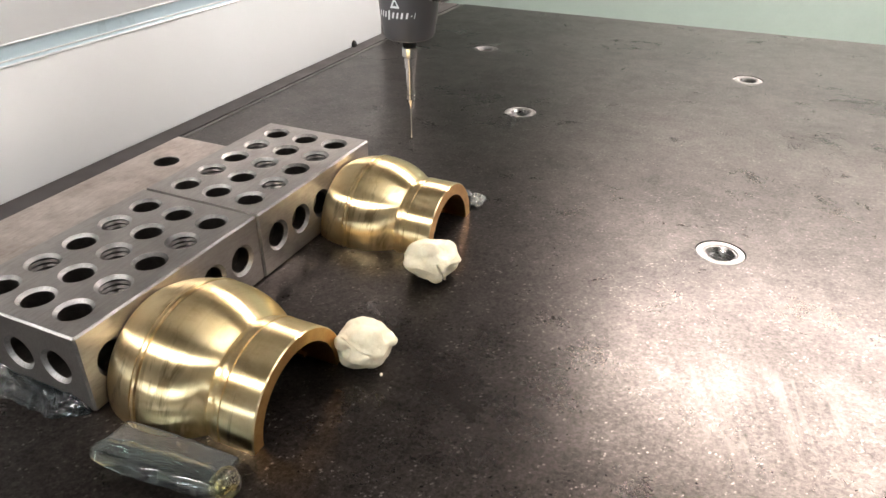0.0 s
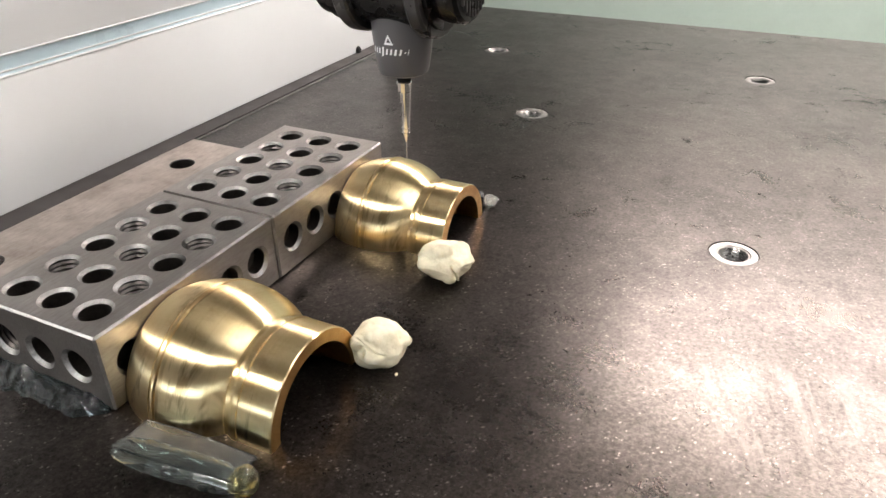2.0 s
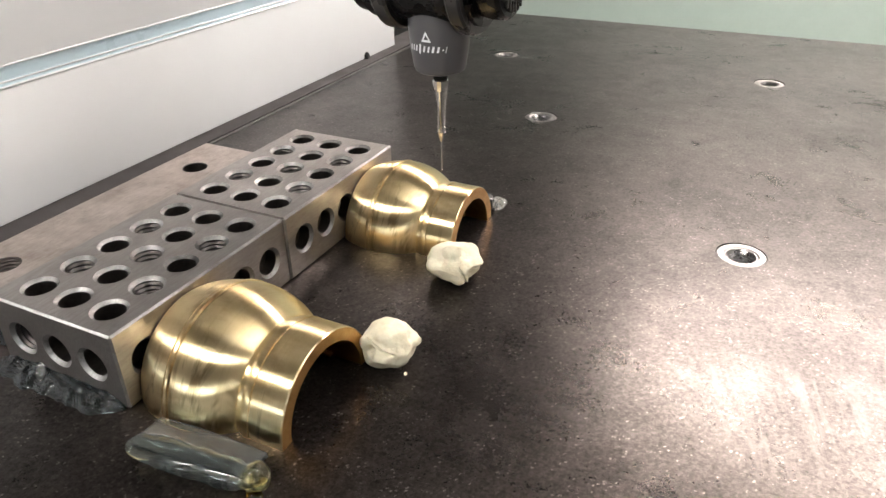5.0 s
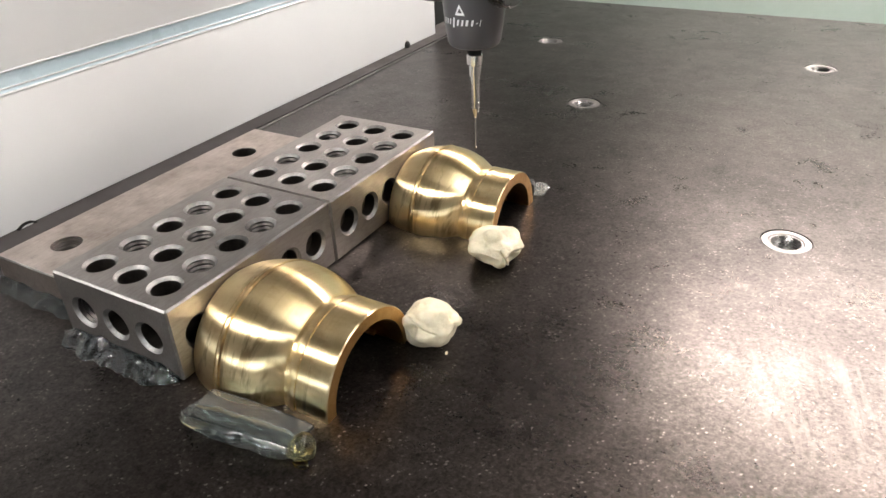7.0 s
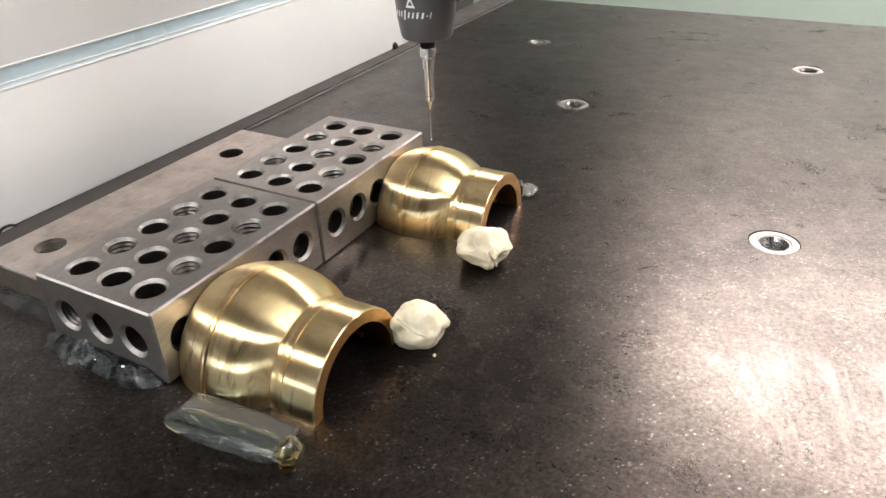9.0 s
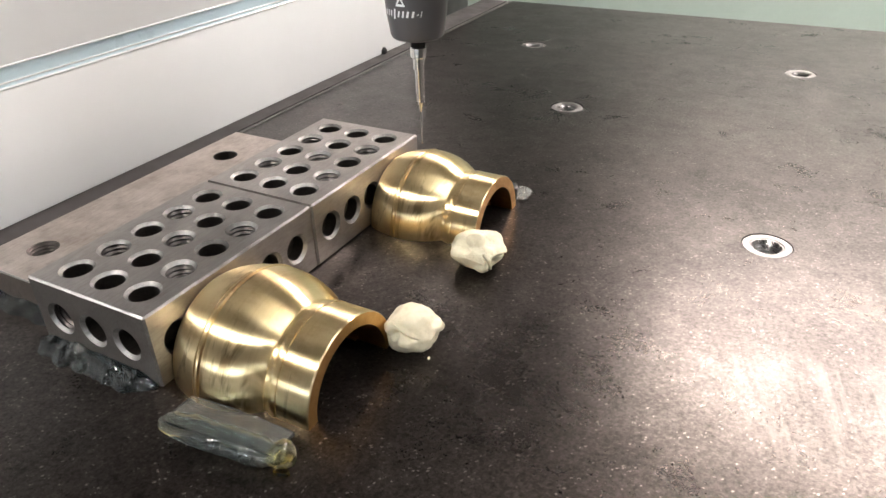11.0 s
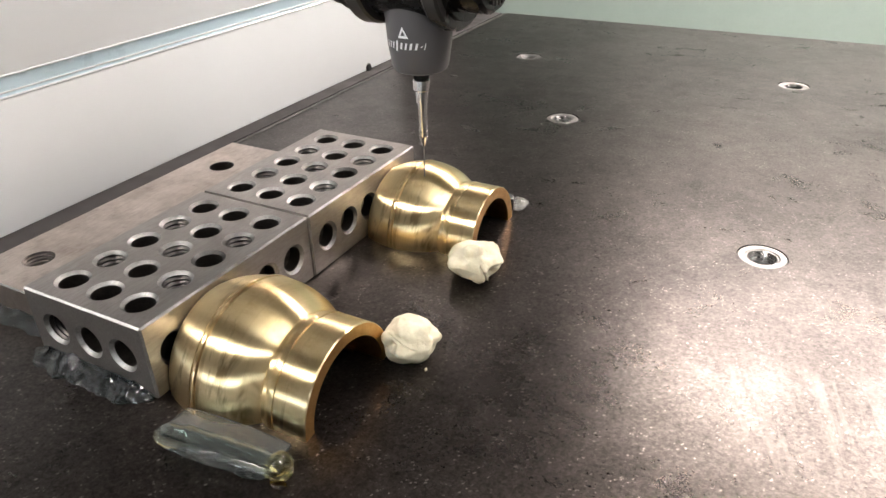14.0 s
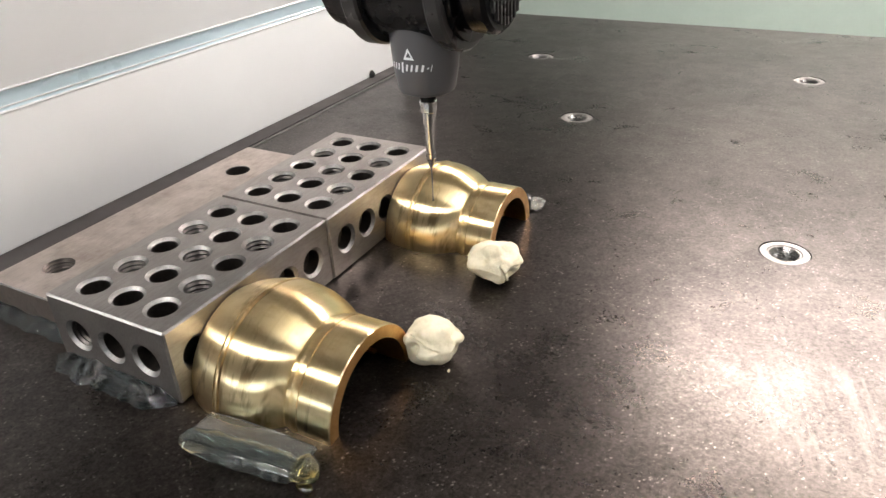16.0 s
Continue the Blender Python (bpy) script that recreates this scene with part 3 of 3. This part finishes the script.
def glue_fillet(name, p0, p1, width, height, seed, label):
    """Hot glue smeared into the corner between a steel face and the granite, with a wavy thin edge."""
    bm = bmesh.new()
    a, b = Vector(p0), Vector(p1)
    out = (b - a).normalized().cross(Vector((0, 0, 1)))
    n, m, rings = 130, 20, []
    for i in range(n + 1):
        s = i / n
        taper = max(0.08, min(1.0, 7 * s, 7 * (1 - s))) ** 0.6
        w = width * taper * (1 + 0.34 * noise.noise(Vector((s * 8, seed, 0))) + 0.22 * 0.5 * noise.noise(Vector((s * 17, seed, 3))))
        h = height * taper * (1 + 0.40 * noise.noise(Vector((s * 7, seed, 6))) + 0.22 * 0.5 * noise.noise(Vector((s * 15, seed, 9))))
        c = a.lerp(b, s)
        ring = []
        for j in range(m + 1):
            t = j / m
            z = h * (1 - t) ** 1.6 + 0.0013 * max(0.0, math.sin(math.pi * min(1.0, 0.12 + 0.88 * t))) ** 0.6
            swell = 0.0009 * noise.noise(Vector((s * 13, t * 3.2, seed))) + 0.0002 * noise.noise(Vector((s * 30, t * 7, seed + 4)))
            edge = min(1.0, 6 * t, 5 * (1 - t))
            ring.append(bm.verts.new(c + out * (w * t) + Vector((0, 0, max(0.0, z + swell * edge) if j < m else 0.0))))
        ring.append(bm.verts.new(c))
        rings.append(ring)
    for r, q in zip(rings, rings[1:]):
        for j in range(len(r)):
            k = (j + 1) % len(r)
            bm.faces.new((r[j], r[k], q[k], q[j]))
    bm.faces.new(rings[0])
    bm.faces.new(list(reversed(rings[-1])))
    return thing(name, bm, GLUE, label, "glue", "runs of hot glue", sharp=80)


def glue_slab():
    """The piece of clear glue at the foot of the near fitting: a rounded bar, a flat film and a yellow bead."""
    ob = holder("glue_slab", "clear hot-glue bar with a flat film and yellow end", "glue", at=pose(0.0320, -0.0098, 0, 0, 0, 6))
    bm = bmesh.new()
    prof = []
    for i in range(25):
        s = -1 + 2 * i / 24
        prof.append((0.0034 * max(0.0, 1 - abs(s) ** 5) ** 0.5 + 1e-5, s * 0.0200))
    lathe(bm, prof, 20, "X", centre=(0, 0, 0.0032))
    for v in bm.verts:
        v.co.z = max(0.0, v.co.z)
        v.co.y *= 1.25
    wobble(bm, 0.0007, 240, 5)
    part("bar", bm, GLUE_BAR, ob, "clear rounded glue bar", 80)
    bm = bmesh.new()
    n = 14
    top, low = [], []
    for i in range(n + 1):
        s = i / n
        xx = -0.0170 + 0.0350 * s
        top.append((xx + 0.0006, 0.0098 - 0.0020 * s, 0.0046 + 0.0010 * math.sin(s * 3)))
        low.append((xx, -0.0018, 0.0056))
    th = Vector((0, 0, -0.0010))
    for (a, b, c, d) in zip(low, low[1:], top[1:], top):
        for off in (Vector(), th):
            bm.faces.new([bm.verts.new(Vector(p) + off) for p in (a, b, c, d)])
    loop = low + top[::-1]
    for a, b in zip(loop, loop[1:] + loop[:1]):
        bm.faces.new([bm.verts.new(p) for p in (Vector(a), Vector(b), Vector(b) + th, Vector(a) + th)])
    part("film", bm, GLUE_FILM, ob, "flat clear film of glue")
    bm = bmesh.new()
    bmesh.ops.create_icosphere(bm, subdivisions=4, radius=0.0034)
    for v in bm.verts:
        v.co = Vector((v.co.x * 1.05 + 0.0190, v.co.y * 1.15 + 0.0010, max(0.0, v.co.z * 1.1 + 0.0032)))
    wobble(bm, 0.0006, 300, 9)
    part("bead", bm, GLUE_YELLOW, ob, "yellowish glue bead", 80)
    bm = bmesh.new()
    bmesh.ops.create_icosphere(bm, subdivisions=3, radius=0.0016)
    for v in bm.verts:
        v.co = Vector((v.co.x * 1.5 + 0.0205, v.co.y * 0.9 - 0.0022, max(0.0, v.co.z * 0.7 + 0.0008)))
    part("drop", bm, GLUE_AMBER, ob, "amber glue drop", 80)


def far_glue():
    ob = holder("glue_scrap", "grey glue scrap with a crumpled clear end behind the brass", "glue", at=pose(0.0405, 0.1600, 0, 0, 0, 22))
    part("strip", box(bmesh.new(), -0.012, 0.0045, -0.0030, 0.0030, 0, 0.0058, 0.0008), RING_GREY, ob, "dull grey strip")
    bm = bmesh.new()
    bmesh.ops.create_icosphere(bm, subdivisions=4, radius=0.0029)
    for v in bm.verts:
        v.co = Vector((v.co.x * 1.2 + 0.0066, v.co.y, max(0.0, v.co.z + 0.0022)))
    wobble(bm, 0.0014, 480, 3)
    part("crumpled_end", bm, GLUE_WHITE, ob, "crumpled clear glue", 30)


def crumb(x, y, r, seed):
    bm = bmesh.new()
    bmesh.ops.create_icosphere(bm, subdivisions=3, radius=r)
    for v in bm.verts:
        v.co *= 1 + 0.35 * noise.noise(v.co / r + Vector((seed, 0, 0)))
        v.co.z = max(-r * 0.6, v.co.z) + r * 0.6
    thing("putty_crumb", bm, PUTTY, "tiny cream crumb of putty lying on granite", "crumb", "putty crumbs", at=pose(x, y, 0))


def fibre():
    bm = bmesh.new()
    last = None
    for i in range(17):
        s = i / 16
        c = Vector((-0.099 + 0.012 * s, -0.013 + 0.010 * s + 0.0016 * math.sin(s * 3.1), 0.00025))
        ring = [bm.verts.new(c + Vector((0.00007 * math.cos(a), 0, 0.00007 * math.sin(a)))) for a in (0, 1.57, 3.14, 4.71)]
        if last:
            for j in range(4):
                bm.faces.new((last[j], last[(j + 1) % 4], ring[(j + 1) % 4], ring[j]))
        last = ring
    thing("glue_thread", bm, PRINT, "fine pale thread of glue lying on granite", "glue thread")


# ---------------------------------------------------------------- the probe head
def touch_probe():
    """Its origin is the centre of the stylus tip."""
    ob = holder("touch_probe", "grey and black motorised touch-probe head with a thin stylus", "probe head")
    mm = 0.001

    def turned(name, rows, mat, seg=40, axis="Z", centre=(0, 0, 0), label="", sharp=30, owner=ob):
        return part(name, lathe(bmesh.new(), [(max(r, 0.001) * mm, z * mm) for r, z in rows], seg, axis, centre=centre), mat, owner, label, sharp)

    bm = bmesh.new()
    bmesh.ops.create_uvsphere(bm, u_segments=20, v_segments=12, radius=0.48 * mm)
    part("tip_ball", bm, CHROME, ob, "tiny stylus ball", 80)
    turned("stylus_wire", [(0.27, 0.3), (0.27, 14.0)], WIRE_STEEL, 16)
    turned("stylus_cone", [(0.3, 13.4), (0.55, 13.5), (1.60, 16.9), (1.8, 17.6)], STYLUS_STEEL, 24, label="pale conical stylus end")
    turned("stylus_shaft", [(1.8, 17.6), (1.55, 17.7), (1.55, 18.1), (1.8, 18.2), (1.8, 19.6), (1.55, 19.7), (1.55, 20.1), (1.8, 20.2), (1.8, 31.2), (2.35, 31.3), (2.35, 36.0), (1.5, 36.1)], STYLUS_STEEL, 24)
    turned("hex_nut", [(0.001, 35.8), (3.0, 35.8), (3.2, 36.1), (3.2, 39.8), (2.9, 40.1), (0.001, 40.1)], STYLUS_STEEL, 12, sharp=20)
    turned("black_ring", [(2.6, 40.1), (2.9, 40.3), (2.9, 43.4), (2.5, 43.8)], BLACK_GAP, 28)
    turned("body", [(0.001, 43.6), (7.2, 43.6), (9.0, 43.8), (9.9, 44.4), (10.5, 45.8), (11.6, 53.0), (12.2, 60.0), (12.6, 66.0), (12.7, 72.0)], HEAD_GREY, 64,
           label="tapered grey probe body")
    zc = 82.0
    c = (0, 0, zc * mm)
    turned("barrel", [(0.001, -19.5), (19.2, -19.5), (19.2, 20), (0.001, 20)], HEAD_BLACK, 64, "X", c, "black horizontal barrel")
    for a, b, r in ((-19.0, -12.5, 22.4), (12.0, 18.0, 22.6)):
        turned("flange", [(17.5, a), (r - 0.8, a), (r, a + 0.9), (r, b - 0.9), (r - 0.8, b), (17.5, b)], RING_GREY, 64, "X", c, "dark grey flange ring")
    turned("end_cap", [(18.0, -19), (18.6, -20), (18.6, -25), (17.0, -26.0), (16.8, -30.5), (14.8, -32.5), (0.001, -33)], HEAD_BLACK, 64, "X", c, "black stepped end cap")
    turned("neck_ring", [(18.6, 17.8), (18.6, 19.5), (15.6, 20.2), (15.6, 22.0)], HEAD_BLACK, 64, "X", c)
    cap = turned("vent_cap", [(15.4, 21.8), (16.2, 22.4), (16.2, 28.6), (15.0, 30.0), (0.001, 30.4)], HEAD_BLACK, 64, "X", c, "black end cap with vent slits")
    for n in range(-4, 5):
        y = n * 2.7
        h = math.sqrt(13.2 ** 2 - y * y)
        part("vent_rib", box(bmesh.new(), 0.0300, 0.0315, (y - 0.55) * mm, (y + 0.55) * mm, (zc - h) * mm, (zc + h) * mm, 0.0003), RING_GREY, cap)
    box_up = box(bmesh.new(), -0.019, 0.019, -0.019, 0.019, 0.098, 0.125, 0.003)
    part("swivel", box_up, HEAD_BLACK, ob)
    part("quill", box(bmesh.new(), -0.022, 0.022, -0.022, 0.022, 0.125, 0.60, 0.002), HEAD_GREY, ob, "grey machine quill")

    # printed mark and line of marks on the body, facing the front
    def on_body(deg, z):
        r = (11.6 + (z - 53) * 0.085 + 0.05) * mm
        a = radians(deg)
        return Vector((r * math.sin(a), -r * math.cos(a), z * mm))

    bm = bmesh.new()
    out = [(-10, 57.5), (10, 57.5), (0, 61.6)]
    inn = [(-4.4, 58.4), (5.0, 58.4), (0.3, 60.2)]

    def between(p, q, s):
        return (p[0] + (q[0] - p[0]) * s, p[1] + (q[1] - p[1]) * s)

    for n in range(3):
        k = (n + 1) % 3
        for i in range(8):
            a, b = i / 8, (i + 1) / 8
            bm.faces.new([bm.verts.new(on_body(*p)) for p in (between(out[n], out[k], a), between(out[n], out[k], b),
                                                              between(inn[n], inn[k], b), between(inn[n], inn[k], a))])
    part("printed_mark", bm, PRINT, ob, "pale printed triangle mark")
    deg, widths = -43.0, [7.5, 6.5, 7, 8, 7.5, 7, 8.5, 8, 5, 3]
    for n, w in enumerate(widths):
        lo, hi = (53.6, 55.9)
        if n == 3:
            lo, hi = 52.8, 56.5
        if n == 8:
            lo, hi = 54.4, 55.0
        bm = bmesh.new()
        lean, w2 = 2.6, w * 0.50
        pts = [(deg, lo), (deg + w2, lo), (deg + w2 + lean, hi), (deg + lean, hi)]
        bm.faces.new([bm.verts.new(on_body(*p)) for p in pts])
        bmesh.ops.solidify(bm, geom=bm.faces[:], thickness=0.00005)
        part("printed_bar", bm, PRINT, ob)
        deg += w + 1.6
    return ob


# ---------------------------------------------------------------- build
room()
ceiling_light(0.62, 2.30, 1.62, 0.40, LAMP_KEY)
ceiling_light(0.40, 3.60, 2.2, 0.40, LAMP_FAR)
ceiling_light(-0.45, -1.40, 1.6, 0.25, LAMP_BACK)
ceiling_light(1.75, 0.5, 0.6, 1.3, LAMP_SIDE)
table()
cover = machine_cover()
back_plate()
# Edges facing the seam take the bore steel: gap shade put into colour.
gauge_block(0.0, 0.0, back=2)
gauge_block(0.0003, 3 * INCH + 0.0003, front=2)
brass_fitting(0.0004, 0.0275, 1.0, 0.0179, "halved turned brass fitting lying against the near steel block")
brass_fitting(0.0008, 0.1336, 0.945, 0.0162, "halved turned brass fitting lying against the far steel block")
putty_lump("putty", 0.0564, 0.0506, 0.0086, 0.0080, 0.0077, 20, 1.0,
           [((-0.80, -0.50, 0.42), 0.035, -0.17), ((-0.55, -0.75, 0.22), 0.022, 0.13), ((0.97, 0.02, 0.22), 0.028, -0.20), ((0.93, -0.10, 0.62), 0.02, 0.09),
            ((0.86, -0.28, -0.22), 0.05, 0.10), ((0.10, -0.55, 0.83), 0.10, -0.07), ((-0.2, -0.9, -0.75), 0.10, 0.08)],
           [((0.55, 0.30, 0.90), (-0.35, -0.90, 0.25), 0.72, 0.13), ((0.5, 0.1, 0.9), (0.9, -0.3, 0.3), 0.80, 0.10)],
           "round lump of cream putty pressed beside the brass rim")
putty_lump("putty", 0.0550, 0.1018, 0.0098, 0.0072, 0.0076, 40, 4.0,
           [((-0.22, -0.30, 1.0), 0.06, -0.22), ((0.93, -0.35, 0.10), 0.14, -0.10), ((0.02, -0.78, -0.66), 0.06, -0.20), ((-0.97, -0.1, 0.05), 0.08, -0.12),
            ((0.50, -0.80, -0.34), 0.05, 0.17), ((0.50, -0.40, 0.80), 0.08, 0.16), ((-0.75, -0.30, 0.72), 0.08, 0.12)],
           [((1.0, 0.09, 0.28), (0.12, -0.90, -0.35), 0.70, 0.17), ((0.2, 0.3, 1.0), (0.95, -0.4, 0.15), 0.85, 0.10)],
           "creased angular lump of cream putty beside the brass rim", 0.5,
           [((-0.50, -0.80, 0.42), 0.62), ((0.68, -0.45, 0.60), 0.68), ((-0.60, -0.50, -0.65), 0.60), ((0.66, -0.62, -0.52), 0.64)])
glue_fillet("glue_run", (-0.0540, -0.0002, 0), (-0.0015, -0.0002, 0), 0.0064, 0.0036, 1, "clear lumpy hot glue along the foot of a block")
glue_fillet("glue_run", (-0.1120, 0.0088, 0), (-0.0520, 0.0088, 0), 0.0046, 0.0030, 2, "clear lumpy hot glue along the plate's end")
glue_slab()
far_glue()
crumb(0.0638, 0.0470, 0.0005, 2)
fibre()
inserts()
probe = touch_probe()


def motions():
    rows = [
        (0, 0.0124, 0.1696, 0.0224),
        (0.5, 0.0108, 0.1613, 0.0148),
        (1, 0.0099, 0.1592, 0.0112),
        (1.5, 0.0097, 0.1594, 0.0108),
        (2, 0.0091, 0.1589, 0.0114),
        (2.5, 0.0088, 0.1580, 0.0102),
        (3, 0.0090, 0.1590, 0.0110),
        (3.2, 0.0103, 0.1595, 0.0097),
        (5.3, 0.0232, 0.1545, 0.0190),
        (5.5, 0.0219, 0.1528, 0.0211),
        (6, 0.0222, 0.1492, 0.0229),
        (6.5, 0.0211, 0.1502, 0.0207),
        (7, 0.0214, 0.1512, 0.0218),
        (7.5, 0.0090, 0.1512, 0.0206),
        (8, 0.0070, 0.1485, 0.0224),
        (8.5, 0.0073, 0.1474, 0.0209),
        (9, 0.0063, 0.1494, 0.0239),
        (9.2, 0.0064, 0.1500, 0.0283),
        (11.3, 0.0103, 0.1375, 0.0271),
        (11.5, 0.0179, 0.1351, 0.0274),
        (12, 0.0215, 0.1369, 0.0275),
        (12.5, 0.0205, 0.1393, 0.0253),
        (13, 0.0196, 0.1410, 0.0255),
        (13.5, 0.0208, 0.1341, 0.0250),
        (14, 0.0202, 0.1266, 0.0243),
        (14.5, 0.0214, 0.1177, 0.0206),
        (15, 0.0231, 0.1158, 0.0218),
        (15.5, 0.0241, 0.1139, 0.0213),
        (16, 0.0221, 0.1154, 0.0200),
    ]
    walk(probe, [(t, pose(x, y, z)) for t, x, y, z in rows])
    # the cover rides on the same carriage and follows the probe along the table
    walk(cover, [(t, pose(-0.1385, y - 0.1512, 0, 0, 0, -0.4)) for t, x, y, z in rows])


motions()
